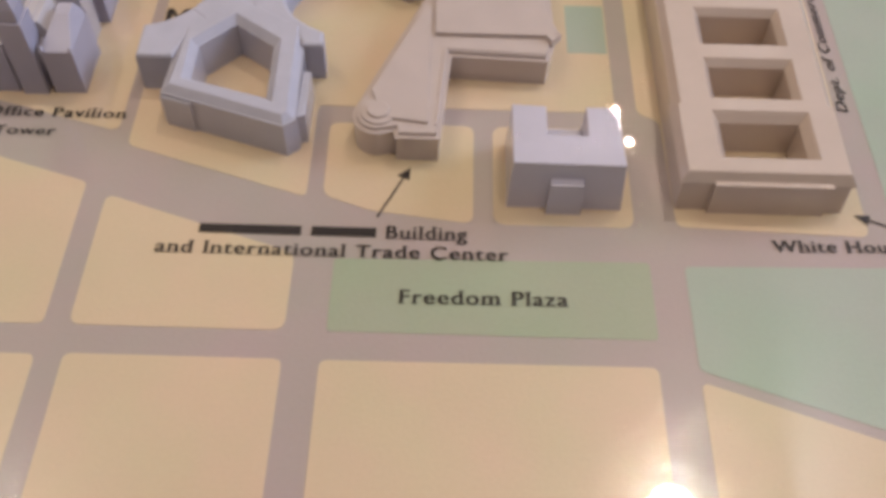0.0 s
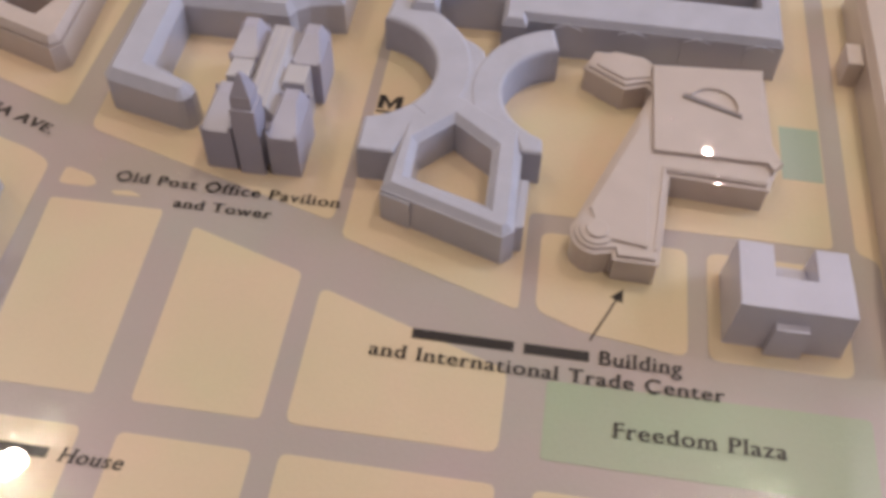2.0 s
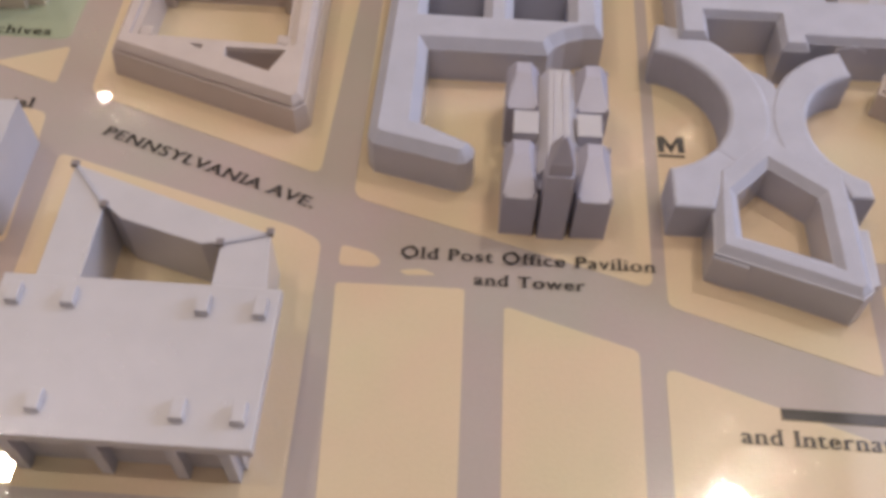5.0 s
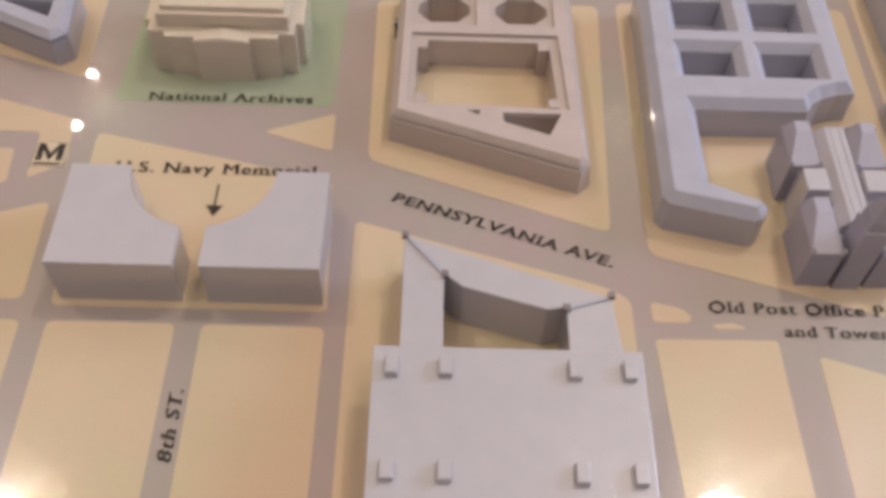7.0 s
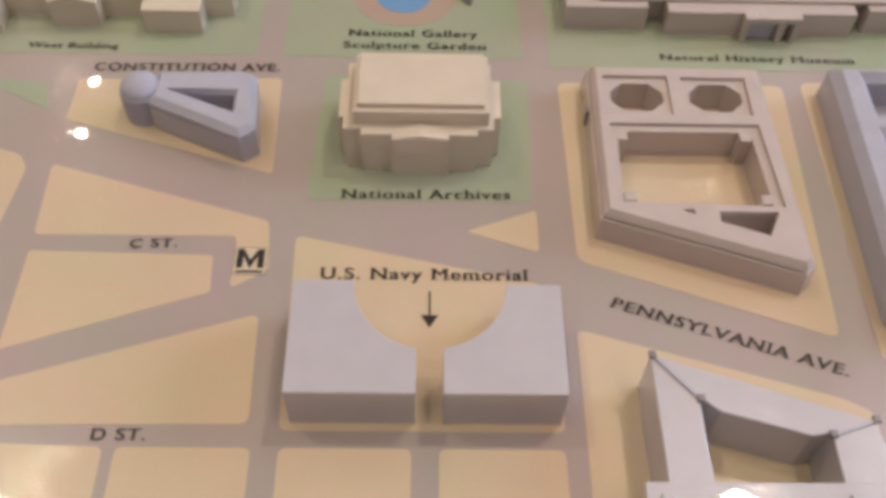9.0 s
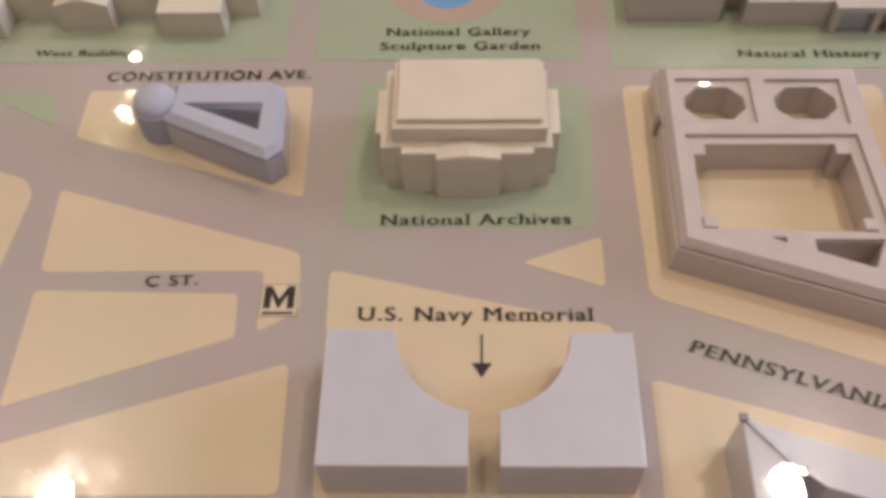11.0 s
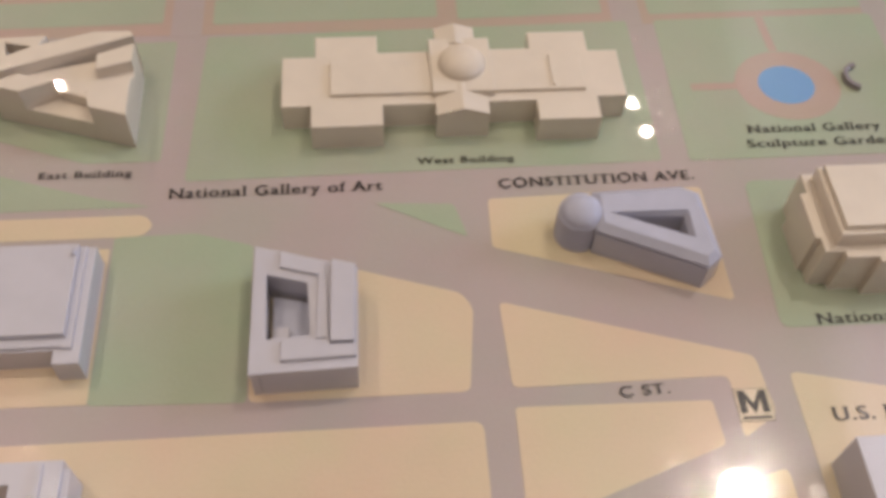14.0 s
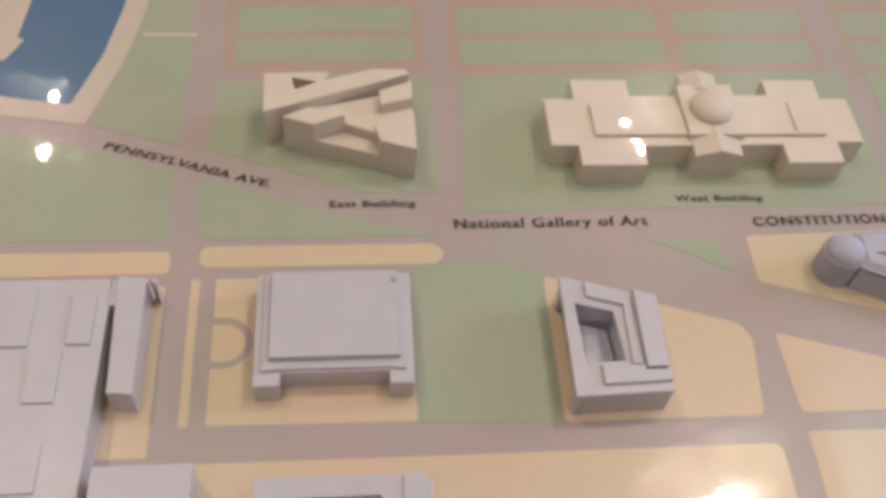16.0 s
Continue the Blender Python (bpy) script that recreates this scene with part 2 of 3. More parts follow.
def windowed_wall(number, side, along, u_lo, u_hi, w0, w1, near, out, mat, words):
    """A wall with one window: near is the wall's inner face, out the way outwards."""
    far = near + 0.2 * out
    v0, v1 = min(near, far), max(near, far)
    wall = bmesh.new()
    for u0, u1, z0, z1 in ((u_lo, w0 - .08, HZ0 - .12, HZ1 + .15), (w1 + .08, u_hi, HZ0 - .12, HZ1 + .15), (w0 - .08, w1 + .08, HZ0 - .12, WZ0 - .08), (w0 - .08, w1 + .08, WZ1 + .08, HZ1 + .15)):
        flat = rect(v0 * 1000, u0 * 1000, v1 * 1000, u1 * 1000) if along == "y" else rect(u0 * 1000, v0 * 1000, u1 * 1000, v1 * 1000)
        prism(wall, flat, [(z0 * 1000, 0), (z1 * 1000, 0)])
    alone(side, wall, mat, words, "wall", "structure")
    window = tagged(new("window_%d" % number), "tall hall window letting in cool daylight", "window", "", "structure")
    mid = (w0 + w1) / 2
    f0, f1 = sorted((near + 0.04 * out, near + 0.11 * out))
    for u0, u1, z0, z1 in ((w0, w1, WZ0 - .08, WZ0), (w0, w1, WZ1, WZ1 + .08), (w0 - .08, w0, WZ0 - .08, WZ1 + .08), (w1, w1 + .08, WZ0 - .08, WZ1 + .08), (mid - .03, mid + .03, WZ0, WZ1)):
        part("window_frame", span(u0, u1, f0, f1, z0, z1, along, 4), METAL, window)
    b0, b1 = sorted((near + 0.9 * out, near + 0.95 * out))
    alone("backdrop", span(w0 - 2.8, w1 + 2.8, b0, b1, -1.5, 6, along), DAY_SKY, "pale blue overcast sky outside the window", "sky", "structure")


windowed_wall(1, "wall_west", "y", HY0 - .2, HY1 + .2, 0.3, 2.7, HX1, 1, BLUE_PLASTER, "blue-grey painted hall wall with a window opening")
alone("wall_north", block(rect(HX0 * 1000, HY0 * 1000 - 200, HX1 * 1000, HY0 * 1000), HZ0 * 1000 - 120, HZ1 * 1000 + 150, edge=0), PLASTER, "plain grey painted wall of the exhibition hall", "wall", "structure")
for side, (a, b, c, d) in dict(wall_south=(HX0, HY1, HX1, HY1 + .2), wall_east=(HX0 - .2, HY0 - .2, HX0, HY1 + .2)).items():
    alone(side, block(rect(a * 1000, b * 1000, c * 1000, d * 1000), HZ0 * 1000 - 120, HZ1 * 1000 + 150, edge=0), DIM_PLASTER, "plain painted wall of the exhibition hall", "wall", "structure")

# housings go on every lamp, the added unseen rear pair included
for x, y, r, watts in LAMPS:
    lamp = thing("ceiling_lamp", "round recessed spot lamp on the hall ceiling, the rear ones added unseen", "lamp", "ceiling lamps")
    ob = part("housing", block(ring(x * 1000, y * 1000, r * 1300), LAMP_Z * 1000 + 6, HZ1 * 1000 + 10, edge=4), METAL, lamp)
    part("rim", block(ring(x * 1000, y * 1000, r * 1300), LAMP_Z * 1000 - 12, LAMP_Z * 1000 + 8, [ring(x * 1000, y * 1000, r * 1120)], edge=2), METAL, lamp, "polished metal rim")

# ---------------------------------------------------------------- printed map on its table
table = thing("map_table", "dark wooden table carrying the printed city map", "table")
part("table_top", block(rect(-1720, -180, 520, 1120), -60, -20, edge=6), WOOD, table)
part("table_body", block(rect(-1660, -120, 460, 1060), HZ0 * 1000, -60, edge=6), WOOD, table)
board = tagged(part("map_board", block(rect(-1700, -160, 500, 1100), -20, 0, edge=1.0), ROAD, None), "glossy printed city map with mauve-grey streets", "map", "", "structure")


def patch(poly, mat=TAN, r=4, top=0.25, name="land_patch"):
    return part(name, block(rounded(poly, r) if r else poly, 0.02, top, edge=0), mat, board)


# blocks along the lower edge, from the plaza towards the courts
for p in ([(-70, -150), (112, -150), (112, 258), (-70, 257)], [(-207, -150), (-90, -150), (-90, 257), (-207, 257)], [(-297, -150), (-222, -150), (-222, 256), (-297, 256)],
          [(-390, -150), (-318, -150), (-318, 256), (-390, 256)], [(-580, -150), (-405, -150), (-405, 258), (-580, 258)], [(-597, 275), (-597, 411), (-671, 411), (-671, 275)],
          [(-687, 275), (-687, 411), (-764, 411), (-764, 275)], [(-780, 275), (-780, 411), (-858, 411), (-858, 275)], [(-865, 275), (-865, 411), (-945, 413), (-945, 275)],
          [(-597, -150), (-764, -150), (-764, 258), (-597, 258)], [(-780, -150), (-945, -150), (-945, 258), (-780, 258)]):
    patch(p, r=5)
patch([(-209, 275), (-91, 275), (-91, 327), (-209, 367)], r=7)
patch([(-297, 275), (-223, 275), (-223, 376), (-299, 400)], r=4)
patch([(-390, 276), (-319, 276), (-322, 410), (-397, 409)], r=3)
patch([(-397, 436), (-377, 431), (-372, 425), (-375, 421), (-397, 421)], r=4)
patch([(-361, 420), (-348, 422), (-339, 418), (-357, 417)], r=2)
patch([(-68, 275), (114, 275), (114, 327), (-68, 324)], GREEN, r=3, name="park_patch")
patch([(134, 257), (420, 157), (420, 332), (134, 325)], PALE_GREEN, r=4, name="park_patch")
patch([(134, 250), (420, 150), (420, -150), (134, -150)], r=5)
# lots under the buildings south of the avenue
patch([(-394, 472), (-213, 418), (-213, 716), (-394, 716)], r=8)
patch([(-205, 407), (-89, 369), (-89, 446), (104, 446), (104, 735), (-205, 735)], r=5)
patch([(-80, 431), (12, 431), (12, 352), (-50, 360), (-79, 371)], r=7)
patch([(24, 431), (24, 352), (108, 352), (108, 431)], r=8)
patch([(132, 440), (133, 354), (247, 350), (252, 735), (118, 735), (118, 446)], r=6)
patch(rect(76, 502, 103, 551), PALE_GREEN, r=0, top=0.4, name="park_patch")
patch([(264, 345), (420, 345), (420, 1050), (264, 1050)], PALE_GREEN, r=10, name="park_patch")
patch([(-584, 493), (-425, 446), (-409, 437), (-407, 275), (-584, 275)], r=6)
patch([(-581, 712), (-579, 546), (-417, 488), (-408, 712)], r=8)
patch([(-653, 569), (-604, 588), (-604, 552)], r=4)
patch([(-767, 564), (-602, 526), (-596, 422), (-765, 422)], r=6)
patch([(-942, 708), (-943, 667), (-788, 617), (-790, 712)], r=4)
patch([(-943, 624), (-786, 576), (-782, 536), (-806, 521), (-806, 563), (-941, 562)], r=5)
patch([(-941, 549), (-820, 547), (-818, 518), (-942, 474)], r=3)
patch([(-939, 452), (-785, 502), (-783, 426), (-939, 424)], r=6)
patch([(-1101, 675), (-967, 632), (-960, 620), (-967, 561), (-1101, 561)], r=5)
patch([(-1373, 541), (-961, 541), (-961, 275), (-1373, 275)], r=7)
patch([(-1343, 705), (-1176, 705), (-1169, 696), (-1176, 687), (-1343, 687)], r=8)
patch([(-1650, 701), (-1363, 701), (-1363, 682), (-1650, 680)], r=5)
patch([(-1330, 677), (-1196, 678), (-1196, 565), (-1330, 566)], r=2)
patch([(-1347, 677), (-1341, 677), (-1341, 566), (-1347, 566)], r=1)
patch([(-1364, 672), (-1364, 546), (-1650, 546), (-1650, 672)], r=2)
patch([(-1330, 640.2)] + arc(-1322, 626, 14.2, 90, -90, 12) + [(-1330, 611.8), (-1330, 606.7)] + arc(-1322, 626, 19.3, -90, 90, 12) + [(-1330, 645.3)], ROAD, r=0, top=0.4, name="drive_patch")
# parks
patch([(-1194, 687), (-1141, 688), (-1102, 676), (-1102, 561), (-1196, 564)], GREEN, r=3, name="park_patch")
patch([(-1021, 708), (-966, 705), (-958, 676)], GREEN, r=4, name="park_patch")
patch([(-763, 595), (-607, 594), (-603, 713), (-757, 716)], GREEN, r=8, name="park_patch")
patch([(-1344, 868), (-1168, 873), (-1170, 752), (-1222, 752), (-1344, 797)], GREEN, r=3, name="park_patch")
patch([(-1348, 766), (-1208, 720), (-1172, 712), (-1346, 711)], GREEN, r=5, name="park_patch")
patch([(-1650, 862), (-1368, 776), (-1366, 711), (-1650, 711)], GREEN, r=5, name="park_patch")
patch([(-1145, 877), (-812, 884), (-812, 737), (-1152, 733)], GREEN, r=4, name="park_patch")
patch([(-790, 884), (-608, 886), (-606, 737), (-792, 736)], GREEN, r=4, name="park_patch")
patch([(-586, 886), (-270, 890), (-270, 728), (-586, 728)], GREEN, r=4, name="park_patch")
patch([(-250, 890), (250, 890), (250, 745), (-250, 745)], GREEN, r=4, name="park_patch")
patch([(-1366, 1050), (-1366, 800), (-1437, 823), (-1415, 900), (-1405, 980), (-1405, 1050)], GREEN, r=3, name="park_patch")
# the mall: pink walks with lawns between
patch(rect(-1340, 880, 300, 1060), PINK, r=0, top=0.12, name="walk_patch")
for x0, x1 in ((-1329, -1181), (-1142, -964), (-948, -830), (-792, -612), (-590, -430), (-415, -260), (-240, -80), (-60, 120)):
    for y0, y1 in ((893, 922), (931, 962), (978, 1010)):
        patch([(x0, y0 - 2), (x1, y0 + 1), (x1, y1 + 1), (x0, y1 - 2)], GREEN, r=3, name="lawn_patch")
for x in (-1162, -811, -601, -422, -260):
    patch(rect(x - 12, 878, x + 12, 1060), ROAD, r=0, top=0.18, name="street_patch")
# fountain in the sculpture garden
patch([(-775, 812), (-735, 812), (-735, 805), (-775, 805)], PINK, r=1, top=0.35, name="walk_patch")
patch([(-704, 845), (-697, 845), (-699, 884), (-706, 884)], PINK, r=1, top=0.36, name="walk_patch")
patch(ring(-699, 808, 41, 40, 36), PINK, r=0, top=0.4, name="walk_patch")
patch(ring(-700, 808, 22, 36, 20), SKY_BLUE, r=0, top=0.55, name="water_patch")
# reflecting pool with its pale rim
patch([(-1405, 1060), (-1406, 960), (-1418, 890), (-1440, 822), (-1650, 858), (-1650, 1060)], PALE, r=2, top=0.4, name="rim_patch")
patch([(-1423, 1060), (-1425, 960), (-1435, 900), (-1453, 843), (-1650, 878), (-1650, 1060)], BLUE, r=2, top=0.55, name="water_patch")
patch([(-1499, 1060), (-1501, 990), (-1503, 956), (-1506, 919), (-1500, 917), (-1504, 907), (-1512, 892), (-1650, 888), (-1650, 1060)], PALE, r=1.5, top=0.7, name="rim_patch")
patch(rect(-1406, 922, -1362, 926), PALE, r=0, top=0.5, name="walk_patch")


# ---------------------------------------------------------------- printed lettering
def lettering(body, x0, y0, x1, y1, cap, slant=0.0, top=0.75, bold=0.045, space=1.12):
    """Words printed on the map: baseline from (x0, y0) to (x1, y1), capitals cap high."""
    c = bpy.data.curves.new("lettering", "FONT")
    c.body, c.size, c.space_character, c.shear = body, 1.0, space, slant
    tmp = bpy.data.objects.new("lettering", c)
    scene.collection.objects.link(tmp)
    bpy.context.view_layer.update()
    me = bpy.data.meshes.new_from_object(tmp.evaluated_get(bpy.context.evaluated_depsgraph_get()))
    bpy.data.objects.remove(tmp)
    bm = bmesh.new()
    bm.from_mesh(me)
    bm.edges.ensure_lookup_table()
    xs = [v.co.x for v in bm.verts]
    lo, wide = min(xs), max(xs) - min(xs)
    # slab serifs on the ends of the stems
    feet = []
    for e in bm.edges:
        (ax, ay, _), (bx, by, _) = e.verts[0].co, e.verts[1].co
        if len(e.link_faces) == 1 and abs(ay - by) < 0.02 and 0.05 < abs(ax - bx) < 0.19 and (abs(ay) < 0.03 or ay > 0.48):
            mid = e.link_faces[0].calc_center_median().y
            feet.append((min(ax, bx), max(ax, bx), (ay + by) / 2, 1 if mid > ay else -1))
    for x_lo, x_hi, y, up in feet:
        q = [(x_lo - 0.05, y), (x_hi + 0.05, y), (x_hi + 0.05, y + 0.055 * up), (x_lo - 0.05, y + 0.055 * up)]
        f = bm.faces.new([bm.verts.new((u, v, 0)) for u, v in q])
        f.normal_update()
        if f.normal.z < 0:
            f.normal_flip()
    # a second strike a hair to the side makes the stems bold
    twin = bmesh.ops.duplicate(bm, geom=bm.verts[:] + bm.edges[:] + bm.faces[:])["geom"]
    for v in twin:
        if isinstance(v, bmesh.types.BMVert):
            v.co.x += bold
            v.co.z = 0.001
    run = math.hypot(x1 - x0, y1 - y0)
    turn = Matrix.Rotation(math.atan2(y1 - y0, x1 - x0), 4, "Z")
    for v in bm.verts:
        q = turn @ Vector(((v.co.x - lo) / wide * run, v.co.y / 0.70 * cap, v.co.z))
        v.co = ((x0 + q.x) * MM, (y0 + q.y) * MM, (top + (0.06 if q.z else 0)) * MM)
    return part("lettering", bm, INK, board)


def bar(x0, y0, x1, y1, thick):
    """A plain printed bar in place of a word, along its baseline."""
    u = Vector((x1 - x0, y1 - y0)).normalized()
    n = Vector((-u.y, u.x)) * thick
    return part("printed_bar", block([(x0, y0), (x1, y1), (x1 + n.x, y1 + n.y), (x0 + n.x, y0 + n.y)], 0.02, 0.75, edge=0), INK, board)


bar(-149, 340, -89, 340, 6.5)
bar(-83, 340, -45, 340, 6.5)
lettering("Building", -39, 339, 8, 339, 9.5)
lettering("and International Trade Center", -172, 325, 32, 325, 9)
lettering("Freedom Plaza", -29, 294, 65, 295, 9.5)
lettering("White House", 188, 337, 268, 339, 8.5)
lettering("Dept. of Commerce", 257, 452, 257, 575, 7, slant=0.25)
lettering("Old Post Office Pavilion", -361, 429, -212, 429, 8)
lettering("and Tower", -317, 413, -253, 413, 7.5)
lettering("PENNSYLVANIA AVE.", -561, 510, -419, 461, 8, slant=0.12)
lettering("PENNSYLVANIA AVE.", -1422, 798, -1297, 758, 7, slant=0.15)
lettering("National Archives", -738, 596, -622, 597, 8)
lettering("U.S. Navy Memorial", -748, 529, -614, 529, 9)
lettering("C ST.", -876, 552, -845, 553, 7)
lettering("D ST.", -873, 415, -842, 415, 7.5)
lettering("8th ST.", -674, 322, -674, 366, 8, slant=0.2)
lettering("CONSTITUTION AVE.", -933, 717, -793, 719, 8)
lettering("National Gallery", -742, 760, -641, 760, 7.5)
lettering("Sculpture Garden", -746, 746, -635, 746, 7.5)
lettering("Natural History Museum", -498, 738, -346, 737, 7)
lettering("West Building", -989, 741, -920, 741, 6)
lettering("East Building", -1252, 739, -1189, 739, 6)
lettering("National Gallery of Art", -1161, 718, -1015, 719, 8.5)
bar(-384, 235, -330, 235, 6)
lettering("House", -323, 234, -288, 234, 8.5, slant=0.2)


def arrow(x0, y0, x1, y1, head=9, wide=8, shaft=1.2):
    u = Vector((x1 - x0, y1 - y0)).normalized()
    n = Vector((-u.y, u.x))
    a, b = Vector((x0, y0)), Vector((x1, y1))
    c = b - u * head
    pts = [a - n * shaft / 2, c - n * shaft / 2, c - n * wide / 2, b, c + n * wide / 2, c + n * shaft / 2, a + n * shaft / 2]
    return part("printed_arrow", block([tuple(p) for p in pts], 0.02, 0.72, edge=0), INK, board)


arrow(-45, 355, -27, 394)
arrow(-677, 520, -677, 493, wide=11)
arrow(275, 352, 241, 366)


def station_sign(x, y, w=18, h=15, ground=True):
    """Square station mark: a zigzag emblem over a thin rule on a pale ground."""
    if ground:
        patch(rect(x - 2, y - 5.5, x + w + 2, y + h + 1.5), INK, r=1, top=0.3, name="sign_border")
        patch(rect(x - 1.6, y - 5.1, x + w + 1.6, y + h + 1.1), SIGN, r=1, top=0.45, name="sign_ground")
    s = 4.2
    z = [(0, 0), (s, 0), (s, h * .62), (w / 2 - .4, 0), (w / 2 + .4, 0), (w - s, h * .62), (w - s, 0), (w, 0), (w, h), (w - s, h), (w / 2, h * .42), (s, h), (0, h)]
    part("sign_emblem", block([(x + a, y + b) for a, b in z], 0.02, 0.7, edge=0), INK, board)
    part("printed_bar", block(rect(x, y - 4, x + w, y - 2.2), 0.02, 0.7, edge=0), INK, board)


station_sign(-204, 523, 17, 13, ground=False)
station_sign(-804, 537)

# ---------------------------------------------------------------- model buildings
def building(name, label, group=""):
    return thing(name, label, "model building", group)


# twin office blocks with a round forecourt cut out
b = building("office_block_model", "lilac-grey model office block with a quarter-round corner cut", "memorial blocks")
part("body", block([(-759, 427), (-685, 427)] + arc(-677, 501, 46, 260, 180, 12) + [(-723, 502), (-759, 502)], 0, 37.4, edge=0), LILAC, b)
part("roof", block([(-759.3, 426.7), (-684.7, 426.7)] + arc(-677, 501, 45.7, 260, 180, 12) + [(-722.7, 502.3), (-759.3, 502.3)], 37.4, 39.4), LILAC, b)
b = building("office_block_model", "lilac-grey model office block with a quarter-round corner cut", "memorial blocks")
part("body", block([(-599, 427), (-599, 500), (-631, 500)] + arc(-677, 501, 46, 0, -80, 12) + [(-669, 427)], 0, 37.4, edge=0), LILAC, b)
part("roof", block([(-598.7, 426.7), (-598.7, 500.3), (-631.3, 500.3)] + arc(-677, 501, 45.7, 0, -80, 12) + [(-669.3, 426.7)], 37.4, 39.4), LILAC, b)

# large headquarters with an overhanging slab roof and a wedge court
b = building("headquarters_model", "large lilac-grey model headquarters with overhanging flat slab roof")
part("lower_wall", block(rect(-553, 292, -427, 370), 0, 38, edge=0), LILAC, b)
part("roof_slab", block(rect(-564, 284, -417, 374), 38, 45), LILAC, b)
part("rear_wing", block([(-550, 374.5), (-526, 374.5), (-526, 426), (-515, 417), (-467, 403), (-456, 405), (-456, 374.5), (-426, 374.5), (-430, 412), (-550, 453)], 0, 40), LILAC, b)
part("parapet", block([(-551, 453), (-548.6, 453), (-524, 425), (-526, 423)], 40, 41.5, edge=0.2), GREY, b)
part("parapet", block([(-457, 402), (-456, 404.5), (-429, 413.5), (-429, 411)], 40, 41.5, edge=0.2), GREY, b)
for x in (-553.5, -524.5, -455, -425.5):
    for y in (297, 356):
        part("roof_vent", block(rect(x - 3.3, y - 1, x + 3.3, y + 10), 45, 50, edge=0.4), LILAC, b)
for x, y in ((-549.5, 452), (-525.5, 424.5), (-456, 403.5), (-430, 412.5)):
    part("parapet_post", block(rect(x - 2, y - 2, x + 2, y + 2), 40, 43, edge=0.3), DARK, b)
for x in (-540, -497, -458, -432):
    part("pier", block(rect(x - 3, 285, x + 3, 292), 0, 38, edge=0.2), GREY, b)
for y in (300, 330, 360):
    part("pier", solid([(-427, y - 3, 0), (-419, y - 3, 38), (-427, y - 3, 38), (-427, y + 3, 0), (-419, y + 3, 38), (-427, y + 3, 38)], [(0, 1, 2), (5, 4, 3), (0, 3, 4, 1), (1, 4, 5, 2), (2, 5, 3, 0)]), GREY, b)

# block with a wide front, courts and two octagonal light wells
b = building("justice_block_model", "rose-beige model government block with courtyards and octagonal wells")
wells = [rounded(rect(x, 660, x + 38, 687), 9, 1) for x in (-548, -491)]
court = [(-549, 577), (-449, 574), (-453, 640), (-547, 640)]
small = [[(-487, 567), (-449, 567), (-457, 549), (-487, 560)], [(-512, 569), (-504, 568.5), (-504, 566)]]
edge_line = [(-564.5, 565.5), (-437, 522), (-430, 529), (-434, 706), (-562, 706)]
panels = [rect(-552, 655, -506, 692), rect(-495, 655, -449, 691), [(-553, 576), (-443, 573), (-447, 645), (-551, 645)]]
part("outer_wall", block(edge_line, 0, 20.4, wells + [court] + small, edge=0.3, draft=1.6), ROSE, b)
part("frieze", block(inset(turned(edge_line), 3.2), 20.4, 21.8, wells + [court] + small, edge=0), ROSE, b)
part("cornice", block(inset(turned(edge_line), 1.5), 21.8, 23, wells + [court] + small, edge=0.3), ROSE, b)
part("roof_floor", block(inset(turned(edge_line), 6), 23, 24.8, wells + [court] + small, edge=0), ROSE, b)
part("roof", prism(bmesh.new(), inset(turned(edge_line), 0.8), [(23, 1.2), (23.8, 1.6), (27.4, 4.4)], panels + small, 0.15), MATTE_ROSE, b)
part("doorway", block(rect(-565.6, 664, -563, 669), 4, 19, edge=0.2), DARK, b)
for x, y in ((-548, 632), (-461, 632), (-548, 578), (-456, 576)):
    part("corner_pier", block(rect(x, y, x + 8, y + 8), 0, 25, edge=0.3), ROSE, b)

# long revenue block with a grid of light wells and a bent foot
b = building("revenue_block_model", "cool-grey model government block with a grid of light wells")
outline = [(-387, 499), (-383, 493.5), (-331, 481), (-326, 482), (-322, 487), (-321, 493), (-325, 498), (-356, 512), (-356, 577)] + arc(-241, 574, 37, 172, 90, 4, 22) + [(-240, 703), (-383, 703)]
holes = [rect(x0, y0, x1, y1) for x0, x1 in ((-359, -321), (-301, -264)) for y0, y1 in ((609, 634), (656, 689))]
part("outer_wall", block(outline, 0, 26.5, holes, edge=0, draft=0.6), GREY, b)
part("roof", prism(bmesh.new(), inset(turned(outline), 0.3), [(26.5, 0), (33, 6.0)], holes, 1.0), MATTE_GREY, b)
for p in holes:
    part("court_floor", block(inset(turned(p), 0.05), 0.3, 4, edge=0.3), GREY, b)

# old post office with corner towers and a clock tower
def pavilion(x0, y0, x1, y1, eave, top):
    """A tower whose roof climbs from its front eave to a short ridge at the back."""
    dx, dy = (x1 - x0) * 0.27, (y1 - y0)
    base = rect(x0, y0, x1, y1)
    cap = [(x0 + dx, y0 + 0.66 * dy), (x1 - dx, y0 + 0.66 * dy), (x1 - dx, y1 - 0.06 * dy), (x0 + dx, y1 - 0.06 * dy)]
    v = [(x, y, 0) for x, y in base] + [(x, y, eave) for x, y in base] + [(x, y, top) for x, y in cap]
    f = [(3, 2, 1, 0), (8, 9, 10, 11)]
    for k in (0, 4):
        f += [(k + i, k + (i + 1) % 4, k + 4 + (i + 1) % 4, k + 4 + i) for i in range(4)]
    return solid(v, f)


